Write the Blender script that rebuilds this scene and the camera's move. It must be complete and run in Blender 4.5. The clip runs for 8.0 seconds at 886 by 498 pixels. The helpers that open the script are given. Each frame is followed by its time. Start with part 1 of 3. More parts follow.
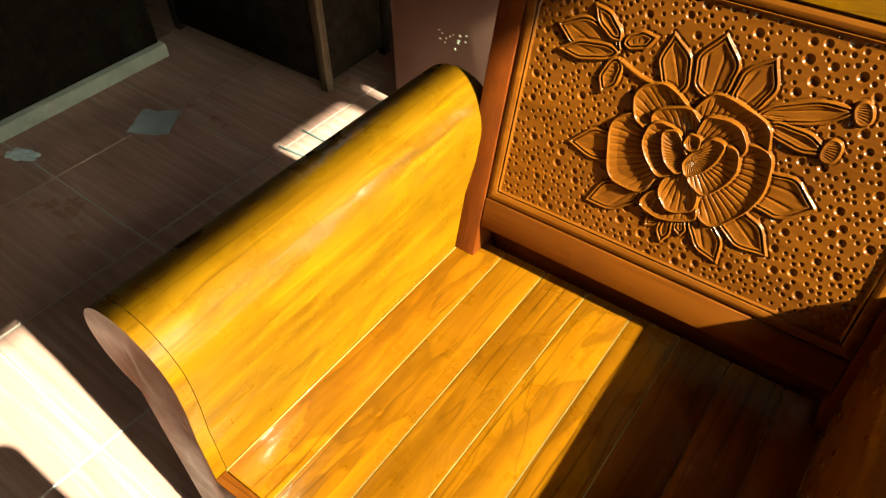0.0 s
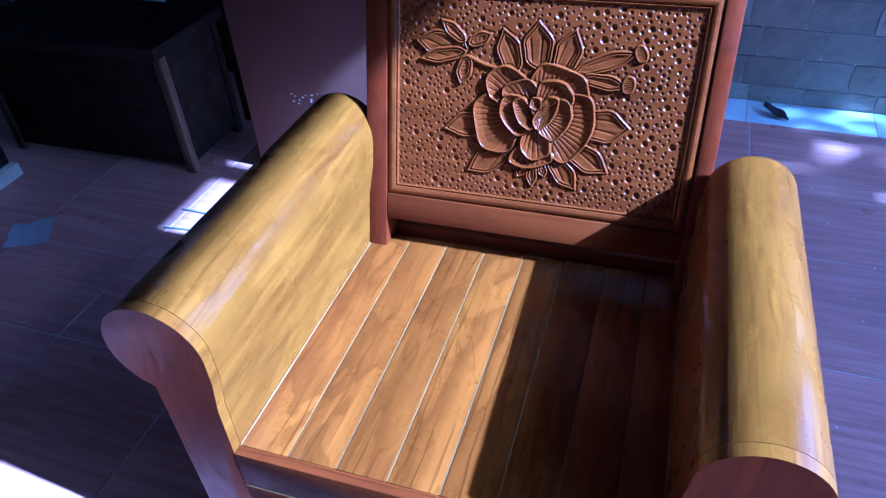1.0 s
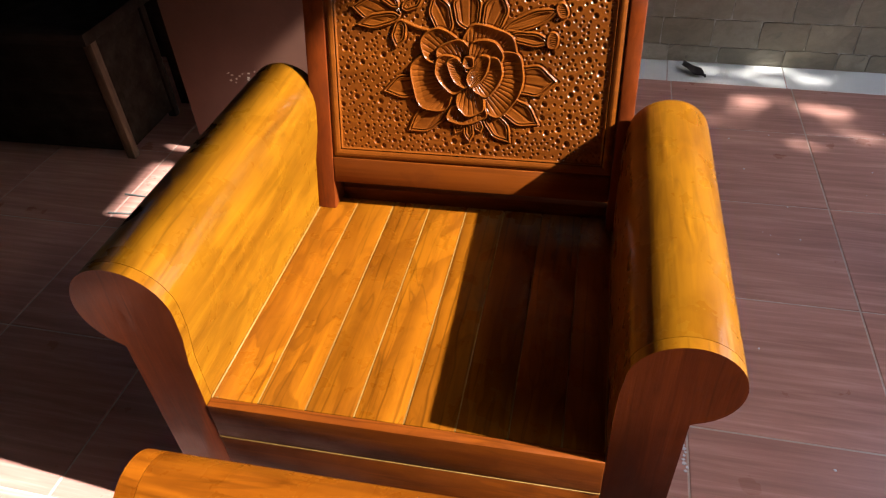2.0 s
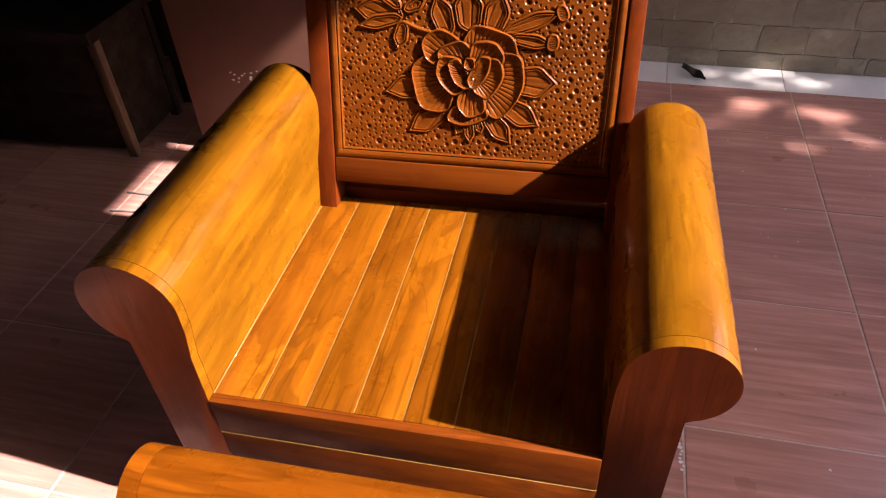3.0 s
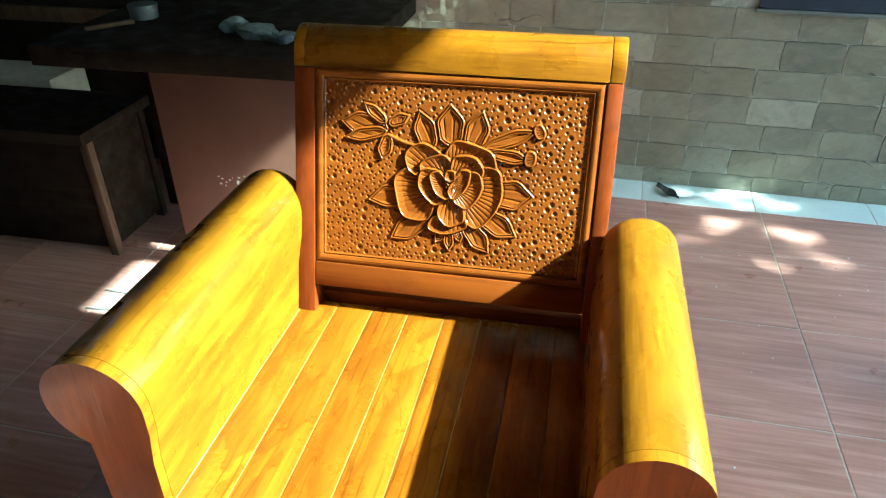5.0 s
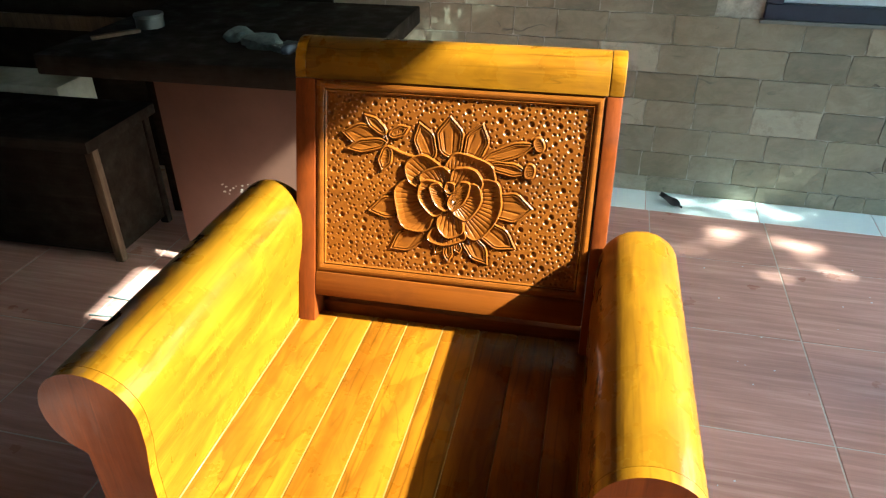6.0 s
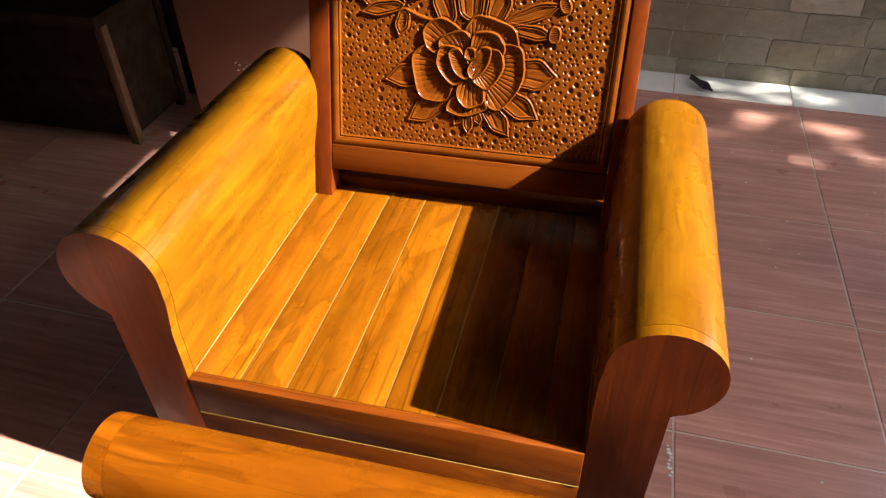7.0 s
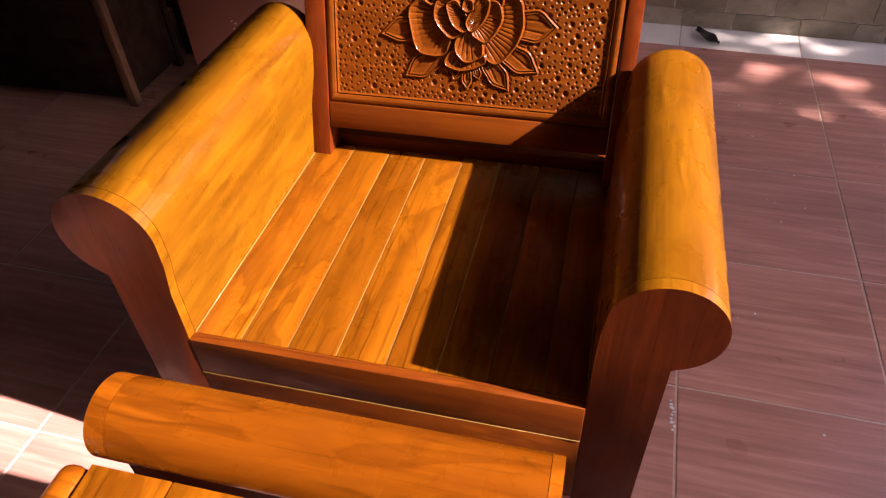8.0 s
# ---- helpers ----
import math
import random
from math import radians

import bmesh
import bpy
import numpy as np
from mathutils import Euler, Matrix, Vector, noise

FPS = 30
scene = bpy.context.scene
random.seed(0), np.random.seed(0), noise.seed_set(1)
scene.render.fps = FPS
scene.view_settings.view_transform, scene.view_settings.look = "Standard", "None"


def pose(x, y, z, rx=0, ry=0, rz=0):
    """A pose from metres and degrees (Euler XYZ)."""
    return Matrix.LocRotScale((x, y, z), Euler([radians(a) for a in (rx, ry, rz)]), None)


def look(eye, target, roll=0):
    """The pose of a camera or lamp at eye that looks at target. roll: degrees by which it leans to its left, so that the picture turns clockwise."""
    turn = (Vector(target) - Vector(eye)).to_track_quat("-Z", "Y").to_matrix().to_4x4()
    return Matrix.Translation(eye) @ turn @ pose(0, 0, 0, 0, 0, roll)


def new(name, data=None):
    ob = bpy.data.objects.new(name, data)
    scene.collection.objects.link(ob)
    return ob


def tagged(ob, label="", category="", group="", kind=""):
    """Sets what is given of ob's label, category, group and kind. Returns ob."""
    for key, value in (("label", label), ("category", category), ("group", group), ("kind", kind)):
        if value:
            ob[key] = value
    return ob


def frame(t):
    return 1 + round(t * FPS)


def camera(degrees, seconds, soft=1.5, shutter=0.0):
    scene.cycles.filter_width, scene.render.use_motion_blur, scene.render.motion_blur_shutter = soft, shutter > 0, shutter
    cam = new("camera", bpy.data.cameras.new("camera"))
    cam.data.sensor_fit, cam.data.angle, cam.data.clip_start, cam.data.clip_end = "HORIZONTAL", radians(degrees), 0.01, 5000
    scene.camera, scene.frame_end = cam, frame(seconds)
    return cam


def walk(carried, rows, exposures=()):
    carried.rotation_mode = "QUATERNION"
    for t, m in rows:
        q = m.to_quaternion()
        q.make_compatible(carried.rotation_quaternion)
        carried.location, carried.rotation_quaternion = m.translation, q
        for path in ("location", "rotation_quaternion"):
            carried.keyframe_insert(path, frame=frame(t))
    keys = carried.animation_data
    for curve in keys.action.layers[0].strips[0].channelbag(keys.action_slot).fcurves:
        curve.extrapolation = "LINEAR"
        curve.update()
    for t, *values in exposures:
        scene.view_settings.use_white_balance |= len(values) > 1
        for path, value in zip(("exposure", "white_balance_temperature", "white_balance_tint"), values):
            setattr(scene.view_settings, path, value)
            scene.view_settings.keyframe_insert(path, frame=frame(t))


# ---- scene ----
cam = camera(64.9, 8.0, soft=1.2)
PATH = [
    (0, (0.502, -0.169, 1.257), (-0.34, 0.965, -0.159), -0.9),
    (0.2, (0.535, -0.141, 1.256), (-0.318, 0.964, -0.176), -3.5),
    (0.5, (0.516, -0.236, 1.273), (-0.167, 1.05, -0.098), -2.4),
    (0.7, (0.532, -0.328, 1.284), (-0.122, 1.039, -0.021), -2.6),
    (1, (0.533, -0.49, 1.287), (0.006, 0.975, 0.033), -3.7),
    (1.5, (0.557, -0.566, 1.301), (0.185, 0.926, 0.023), -3.8),
    (2.8, (0.541, -0.612, 1.282), (0.178, 0.849, -0.035), -3.8),
    (3, (0.554, -0.598, 1.302), (0.188, 0.879, 0.003), -3.4),
    (3.5, (0.561, -0.599, 1.306), (0.196, 0.92, 0.057), -2.5),
    (4, (0.559, -0.591, 1.312), (0.204, 0.978, 0.123), -1.3),
    (4.5, (0.562, -0.599, 1.307), (0.221, 1.028, 0.194), -0.7),
    (5.8, (0.573, -0.611, 1.309), (0.221, 1.079, 0.3), -0.2),
    (6, (0.578, -0.601, 1.319), (0.213, 1.07, 0.282), -0.4),
    (6.5, (0.581, -0.607, 1.295), (0.202, 0.994, 0.158), -0.8),
    (7, (0.58, -0.607, 1.258), (0.195, 0.889, -0.013), -1.3),
    (7.5, (0.58, -0.603, 1.239), (0.195, 0.836, -0.094), -2.2),
    (8, (0.589, -0.6, 1.245), (0.202, 0.821, -0.109), -2.6),
]
EXPOSURES = [
    (0.0, 2.52, 6200, -30), (0.2, 2.15, 6700, 10), (0.5, 1.2, 7700, 62), (0.7, 2.2, 4500, 8), (1.0, 2.38, 3050, 17), (1.2, 2.40, 3600, 12), (1.4, 2.30, 6000, 8), (1.5, 2.15, 6000, 8),
    (3.0, 2.08, 6800, 33), (3.5, 2.14, 6700, 25), (4.0, 2.80, 5200, -27), (4.5, 3.45, 4700, -29), (5.8, 3.28, 5000, -26), (6.0, 3.28, 5150, -22), (6.5, 3.30, 4850, -28), (7.0, 2.32, 6700, 11), (7.5, 2.07, 7000, 37), (8.0, 2.05, 7100, 43),
]
walk(cam, [(t, look(eye, target, roll)) for t, eye, target, roll in PATH], EXPOSURES)

# ---- light: low sun from the open garden side, sky through the open porch ----
SUN_DIR = Vector((1.225, -0.115, 1.0)).normalized()
world = bpy.data.worlds.new("sky")
scene.world = world
world.use_nodes = True
wn = world.node_tree
sky = wn.nodes.new("ShaderNodeTexSky")
sky.sky_type = "NISHITA"
sky.sun_disc = False
sky.dust_density = 2.2
sky.ozone_density = 0.4
sky.sun_elevation = math.asin(SUN_DIR.z)
sky.sun_rotation = math.atan2(SUN_DIR.x, SUN_DIR.y)
wn.links.new(sky.outputs[0], wn.nodes["Background"].inputs[0])
wn.nodes["Background"].inputs[1].default_value = 0.132
sun = new("sun", bpy.data.lights.new("sun", "SUN"))
sun.data.energy = 4.9
sun.data.angle = radians(0.8)
sun.data.color = (1.0, 0.93, 0.8)
sun.matrix_world = look(SUN_DIR * 20, (0, 0, 0))


# ---- materials ----
def nodes_of(name):
    m = bpy.data.materials.new(name)
    m.use_nodes = True
    nt = m.node_tree
    return m, nt, nt.nodes["Principled BSDF"]


def ramp(nt, stops, fac):
    r = nt.nodes.new("ShaderNodeValToRGB")
    while len(r.color_ramp.elements) < len(stops):
        r.color_ramp.elements.new(0.5)
    for e, (p, c) in zip(r.color_ramp.elements, stops):
        e.position, e.color = p, (*c, 1)
    nt.links.new(fac, r.inputs[0])
    return r.outputs[0]


def coords(nt, scale, jitter=True):
    """Object coordinates, stretched, shifted for every object by its own chance."""
    tc = nt.nodes.new("ShaderNodeTexCoord")
    mp = nt.nodes.new("ShaderNodeMapping")
    mp.inputs["Scale"].default_value = scale
    nt.links.new(tc.outputs["Object"], mp.inputs[0])
    if jitter:
        oi = nt.nodes.new("ShaderNodeObjectInfo")
        mul = nt.nodes.new("ShaderNodeMath")
        mul.operation = "MULTIPLY"
        mul.inputs[1].default_value = 37.0
        nt.links.new(oi.outputs["Random"], mul.inputs[0])
        nt.links.new(mul.outputs[0], mp.inputs["Location"])
    return mp.outputs[0]


def noise_tex(nt, vec, scale, detail=4.0, rough=0.55, distort=0.0):
    n = nt.nodes.new("ShaderNodeTexNoise")
    n.inputs["Scale"].default_value = scale
    n.inputs["Detail"].default_value = detail
    n.inputs["Roughness"].default_value = rough
    n.inputs["Distortion"].default_value = distort
    nt.links.new(vec, n.inputs["Vector"])
    return n.outputs["Fac"]


def mix(nt, fac, a, b, mode="MIX"):
    m = nt.nodes.new("ShaderNodeMix")
    m.data_type, m.blend_type = "RGBA", mode
    for value, sock in ((fac, m.inputs[0]), (a, m.inputs[6]), (b, m.inputs[7])):
        if isinstance(value, (int, float)):
            sock.default_value = value
        elif isinstance(value, tuple):
            sock.default_value = (*value, 1)
        else:
            nt.links.new(value, sock)
    return m.outputs[2]


def bump(nt, bsdf, height, strength, distance):
    b = nt.nodes.new("ShaderNodeBump")
    b.inputs["Strength"].default_value = strength
    b.inputs["Distance"].default_value = distance
    nt.links.new(height, b.inputs["Height"])
    nt.links.new(b.outputs[0], bsdf.inputs["Normal"])


def scaled(axis, along, across):
    return tuple(along if i == axis else across for i in range(3))


def wood(name, dark, light, axis, rough=0.28, coat=0.3, figure=0.7):
    """Varnished hardwood: long streaks, wandering dark growth lines, pores, smeared gloss."""
    m, nt, b = nodes_of(name)
    broad = noise_tex(nt, coords(nt, scaled(axis, 0.9, 8.5)), 2.2, 3, 0.55, 0.6)
    fine = noise_tex(nt, coords(nt, scaled(axis, 1.5, 60.0)), 3.0, 5, 0.6, 0.2)
    col = ramp(nt, ((0.28, dark), (0.72, light)), broad)
    mid = tuple(0.5 * (p + q) for p, q in zip(dark, light))
    col = mix(nt, 0.17, col, ramp(nt, ((0.3, tuple(0.55 * c for c in mid)), (0.7, tuple(min(1, 1.25 * c) for c in mid))), fine))
    own = nt.nodes.new("ShaderNodeObjectInfo")
    col = mix(nt, 1.0, col, ramp(nt, ((0.0, (0.82, 0.80, 0.8)), (1.0, (1.12, 1.12, 1.1))), own.outputs["Random"]), "MULTIPLY")
    blotch = noise_tex(nt, coords(nt, scaled(axis, 3.5, 8.0)), 2.2, 4, 0.6, 1.4)
    col = mix(nt, ramp(nt, ((0.48, (0, 0, 0)), (0.68, (0.4, 0.4, 0.4))), blotch), col, tuple(0.62 * c for c in dark))
    dash = noise_tex(nt, coords(nt, scaled(axis, 2.2, 75.0)), 2.0, 2, 0.5, 0.4)
    col = mix(nt, ramp(nt, ((0.60, (0, 0, 0)), (0.72, (0.25, 0.25, 0.25))), dash), col, tuple(0.4 * c for c in dark))
    pale = noise_tex(nt, coords(nt, scaled(axis, 1.6, 30.0)), 2.0, 3, 0.55, 0.5)
    col = mix(nt, ramp(nt, ((0.56, (0, 0, 0)), (0.74, (0.45, 0.45, 0.45))), pale), col, tuple(min(1, 1.3 * c) for c in light))
    # growth lines
    wv = nt.nodes.new("ShaderNodeTexWave")
    wv.wave_type, wv.bands_direction = "BANDS", "XYZ"[(axis + 1) % 3] if axis != 1 else "X"
    wv.inputs["Scale"].default_value = 4.5
    wv.inputs["Distortion"].default_value = 6.0
    wv.inputs["Detail"].default_value = 2.5
    wv.inputs["Detail Scale"].default_value = 0.9
    nt.links.new(coords(nt, scaled(axis, 0.8, 3.0)), wv.inputs["Vector"])
    lines = ramp(nt, ((0.0, (1, 1, 1)), (0.04, (0.4, 0.4, 0.4)), (0.10, (0, 0, 0))), wv.outputs["Fac"])
    patches = ramp(nt, ((0.44, (0, 0, 0)), (0.6, (figure, figure, figure))), noise_tex(nt, coords(nt, scaled(axis, 1.4, 4.0)), 2.4, 2))
    col = mix(nt, mix(nt, 1.0, lines, patches, "MULTIPLY"), col, tuple(0.35 * c for c in dark))
    # stain patches with one crisp edge, and the thin dark line that runs along it
    veil = noise_tex(nt, coords(nt, scaled(axis, 0.8, 3.6)), 2.6, 3, 0.5, 0.6)
    col = mix(nt, ramp(nt, ((0.50, (0, 0, 0)), (0.512, (0.75 * figure,) * 3), (0.62, (0, 0, 0))), veil), col, tuple(0.6 * c for c in dark))
    vein = noise_tex(nt, coords(nt, scaled(axis, 0.55, 4.6)), 3.0, 3, 0.6, 0.5)
    thin = ramp(nt, ((0.49, (0, 0, 0)), (0.5, (0.6, 0.6, 0.6)), (0.51, (0, 0, 0))), vein)
    where = ramp(nt, ((0.46, (0, 0, 0)), (0.54, (figure, figure, figure))), noise_tex(nt, coords(nt, scaled(axis, 2.0, 5.0)), 3.0, 2))
    col = mix(nt, mix(nt, 1.0, thin, where, "MULTIPLY"), col, tuple(0.3 * c for c in dark))
    nt.links.new(col, b.inputs["Base Color"])
    smear = noise_tex(nt, coords(nt, (1, 1, 1)), 14.0, 4, 0.6)
    nt.links.new(ramp(nt, ((0.3, (rough * 0.75,) * 3), (0.75, (rough * 1.5,) * 3)), smear), b.inputs["Roughness"])
    b.inputs["Coat Weight"].default_value = coat
    b.inputs["Coat Roughness"].default_value = 0.09
    wavy = nt.nodes.new("ShaderNodeBump")
    wavy.inputs["Strength"].default_value = 0.75
    wavy.inputs["Distance"].default_value = 0.006
    nt.links.new(noise_tex(nt, coords(nt, scaled(axis, 2.2, 12.0)), 2.4, 3, 0.5), wavy.inputs["Height"])
    nt.links.new(wavy.outputs[0], b.inputs["Coat Normal"])
    b.inputs["Specular IOR Level"].default_value = 0.14 if coat else 0.10
    bump(nt, b, fine, 0.22, 0.0015)
    return m


ARM_WOOD = wood("honey_teak_along", (0.1403, 0.0476, 0.0017), (0.255, 0.1071, 0.0034), 1, figure=0.4)
SEAT_WOOD = wood("orange_teak_along", (0.148, 0.042, 0.0017), (0.236, 0.080, 0.00255), 1)
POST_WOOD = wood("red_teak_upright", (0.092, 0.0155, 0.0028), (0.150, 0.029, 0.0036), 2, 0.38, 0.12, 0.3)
RAIL_WOOD = wood("red_teak_across", (0.102, 0.02125, 0.00255), (0.1742, 0.0425, 0.0034), 0, 0.42, 0.0, 0.5)
CARVE_WOOD = wood("carved_teak", (0.135, 0.033, 0.0034), (0.222, 0.060, 0.0055), 0, 0.30, 0.3, 0.2)
HEAD_WOOD = wood("honey_teak_across", (0.1232, 0.0391, 0.0017), (0.221, 0.085, 0.00255), 0)
BENCH_WOOD = wood("bench_teak_across", (0.1487, 0.03655, 0.0017), (0.2465, 0.0697, 0.00255), 0)
PALE_STRIP = wood("pale_joint_strip", (0.17, 0.08925, 0.0221), (0.306, 0.1827, 0.051), 1, 0.4, 0.1, 0.0)
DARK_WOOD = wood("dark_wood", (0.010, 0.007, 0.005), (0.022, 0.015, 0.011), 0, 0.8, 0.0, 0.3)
OLD_WOOD = wood("old_stool_wood", (0.06, 0.036, 0.024), (0.13, 0.085, 0.055), 2, 0.6, 0.0, 0.4)


def speckled(name, low, high, scale, rough=0.7, relief=0.3, depth=0.002, second=None):
    """A mineral or painted surface: broad stains over fine grain."""
    m, nt, b = nodes_of(name)
    col = ramp(nt, ((0.3, low), (0.7, high)), noise_tex(nt, coords(nt, (1, 1, 1)), scale, 6, 0.65))
    if second:
        col = mix(nt, ramp(nt, ((0.48, (0, 0, 0)), (0.7, (0.6, 0.6, 0.6))), noise_tex(nt, coords(nt, (1, 1, 1)), scale * 0.25, 3)), col, second)
    nt.links.new(col, b.inputs["Base Color"])
    b.inputs["Roughness"].default_value = rough
    bump(nt, b, noise_tex(nt, coords(nt, (1, 1, 1)), scale * 4, 5, 0.7), relief, depth)
    return m


def floor_tile_material():
    """Glazed wood-look ceramic: dull red-brown with long pale streaks."""
    m, nt, b = nodes_of("streaked_brown_ceramic")
    streak = noise_tex(nt, coords(nt, (1.2, 22.0, 1.0)), 2.6, 6, 0.62, 0.3)
    soft = noise_tex(nt, coords(nt, (0.7, 4.0, 1.0)), 2.0, 3)
    col = ramp(nt, ((0.25, (0.27, 0.136, 0.113)), (0.5, (0.45, 0.232, 0.193)), (0.75, (0.68, 0.42, 0.36))), streak)
    col = mix(nt, 0.35, col, ramp(nt, ((0.3, (0.33, 0.165, 0.138)), (0.7, (0.56, 0.30, 0.25))), soft))
    nt.links.new(col, b.inputs["Base Color"])
    grime = noise_tex(nt, coords(nt, (1, 1, 1)), 7.0, 5)
    nt.links.new(ramp(nt, ((0.3, (0.27,) * 3), (0.75, (0.36,) * 3)), grime), b.inputs["Roughness"])
    bump(nt, b, streak, 0.12, 0.001)
    return m


TILE = floor_tile_material()
GROUT = speckled("tile_grout", (0.42, 0.36, 0.32), (0.6, 0.52, 0.47), 60, 0.85)
WHITE_TILE = speckled("white_ceramic", (0.70, 0.74, 0.74), (0.80, 0.83, 0.82), 5, 0.25, 0.03)


def stone_material():
    """Honed sandstone cladding: each slab its own grey, olive or ochre, with wavy beds and blotches."""
    m, nt, b = nodes_of("sandstone_slab")
    oi = nt.nodes.new("ShaderNodeObjectInfo")
    own = ramp(nt, ((0.0, (0.17, 0.15, 0.11)), (0.3, (0.30, 0.265, 0.195)), (0.5, (0.21, 0.175, 0.115)), (0.75, (0.35, 0.305, 0.225)), (0.9, (0.50, 0.455, 0.36)), (1.0, (0.34, 0.24, 0.12))), oi.outputs["Random"])
    beds = noise_tex(nt, coords(nt, (3.0, 3.0, 6.0)), 3.0, 6, 0.7, 1.0)
    col = mix(nt, 0.30, own, ramp(nt, ((0.3, (0.11, 0.09, 0.06)), (0.5, (0.28, 0.24, 0.175)), (0.72, (0.50, 0.44, 0.33))), beds), "MIX")
    rift = nt.nodes.new("ShaderNodeMath")
    rift.operation = "COMPARE"
    rift.inputs[1].default_value, rift.inputs[2].default_value = 0.5, 0.008
    nt.links.new(noise_tex(nt, coords(nt, (1.0, 1.0, 1.6)), 4.0, 2, 0.5), rift.inputs[0])
    rift_mask = ramp(nt, ((0.54, (0, 0, 0)), (0.58, (0.9, 0.9, 0.9))), noise_tex(nt, coords(nt, (1, 1, 1)), 4.0, 1))
    col = mix(nt, mix(nt, 1.0, rift.outputs[0], rift_mask, "MULTIPLY"), col, (0.06, 0.05, 0.04))
    blot = ramp(nt, ((0.52, (0, 0, 0)), (0.68, (0.7, 0.7, 0.7))), noise_tex(nt, coords(nt, (1, 1, 1)), 14.0, 6, 0.7))
    col = mix(nt, blot, col, (0.20, 0.175, 0.125))
    nt.links.new(col, b.inputs["Base Color"])
    b.inputs["Roughness"].default_value = 0.72
    bump(nt, b, noise_tex(nt, coords(nt, (1, 1, 1)), 35.0, 6, 0.7), 0.35, 0.003)
    return m


STONE = stone_material()
MORTAR = speckled("pale_mortar", (0.26, 0.23, 0.18), (0.58, 0.54, 0.46), 30, 0.9)
PLASTER = speckled("grey_plaster", (0.16, 0.16, 0.15), (0.24, 0.24, 0.225), 4, 0.85, second=(0.12, 0.12, 0.11))
CEIL = speckled("ceiling_board", (0.055, 0.04, 0.03), (0.09, 0.065, 0.045), 3, 0.7)
NAVY = speckled("navy_frame_paint", (0.018, 0.022, 0.04), (0.03, 0.036, 0.06), 12, 0.4, 0.05)
WHITE_PAINT = speckled("white_frame_paint", (0.62, 0.64, 0.66), (0.76, 0.78, 0.79), 8, 0.45, 0.05)
EARTH = speckled("garden_earth", (0.10, 0.075, 0.05), (0.19, 0.15, 0.10), 3, 0.95, second=(0.08, 0.10, 0.04))
BROWN_BOARD = speckled("brown_board", (0.088, 0.038, 0.025), (0.125, 0.058, 0.038), 5, 0.55, 0.1, second=(0.072, 0.034, 0.024))
PAPER = speckled("white_paper", (0.62, 0.65, 0.72), (0.74, 0.77, 0.82), 18, 0.8)
CLOTH = speckled("grey_cotton", (0.085, 0.10, 0.098), (0.16, 0.185, 0.18), 60, 0.95, 0.6)
TIN = speckled("dull_tin", (0.10, 0.10, 0.10), (0.17, 0.17, 0.165), 9, 0.45)
TIN.node_tree.nodes["Principled BSDF"].inputs["Metallic"].default_value = 0.5
DRY_LEAF = speckled("dry_leaf", (0.05, 0.045, 0.05), (0.10, 0.085, 0.08), 30, 0.8)
PALE_STONE = speckled("pale_block", (0.40, 0.37, 0.31), (0.55, 0.52, 0.45), 14, 0.85)
GREEN_LEAF = speckled("shrub_leaf", (0.035, 0.075, 0.02), (0.08, 0.14, 0.035), 6, 0.5)
BARK = speckled("shrub_bark", (0.10, 0.075, 0.05), (0.18, 0.14, 0.10), 25, 0.9)
GLASS, _, gb = nodes_of("window_glass")
gb.inputs["Base Color"].default_value = (0.75, 0.85, 0.85, 1)
gb.inputs["Roughness"].default_value = 0.05
gb.inputs["Transmission Weight"].default_value = 1.0


# ---- mesh helpers ----
def thing(name, at, label, category, group="", kind=""):
    ob = new(name)
    ob.location = at
    ob.empty_display_size = 0.05
    return tagged(ob, label, category, group, kind)


def link_mesh(name, me, material, parent=None, label="", smooth=40):
    me.materials.clear()
    me.materials.append(material)
    if smooth:
        me.polygons.foreach_set("use_smooth", [True] * len(me.polygons))
        me.set_sharp_from_angle(angle=radians(smooth))
    ob = new(name, me)
    if parent:
        ob.parent = parent
        if parent.type == "EMPTY":
            ob.matrix_parent_inverse = Matrix.Translation(-parent.location)
    if label:
        ob["label"] = label
    return ob


def part(name, bm, material, parent=None, label="", smooth=40):
    me = bpy.data.meshes.new(name)
    bmesh.ops.recalc_face_normals(bm, faces=bm.faces)
    bm.to_mesh(me)
    bm.free()
    return link_mesh(name, me, material, parent, label, smooth)


def box(x0, x1, y0, y1, z0, z1, bevel=0.003, segs=2, bm=None):
    bm = bm or bmesh.new()
    made = bmesh.ops.create_cube(bm, size=1.0)["verts"]
    for v in made:
        v.co = Vector(((x0 + x1) / 2 + v.co.x * (x1 - x0), (y0 + y1) / 2 + v.co.y * (y1 - y0), (z0 + z1) / 2 + v.co.z * (z1 - z0)))
    if bevel:
        edges = list({e for v in made for e in v.link_edges})
        bmesh.ops.bevel(bm, geom=edges, offset=bevel, segments=segs, profile=0.5, affect="EDGES")
    return bm


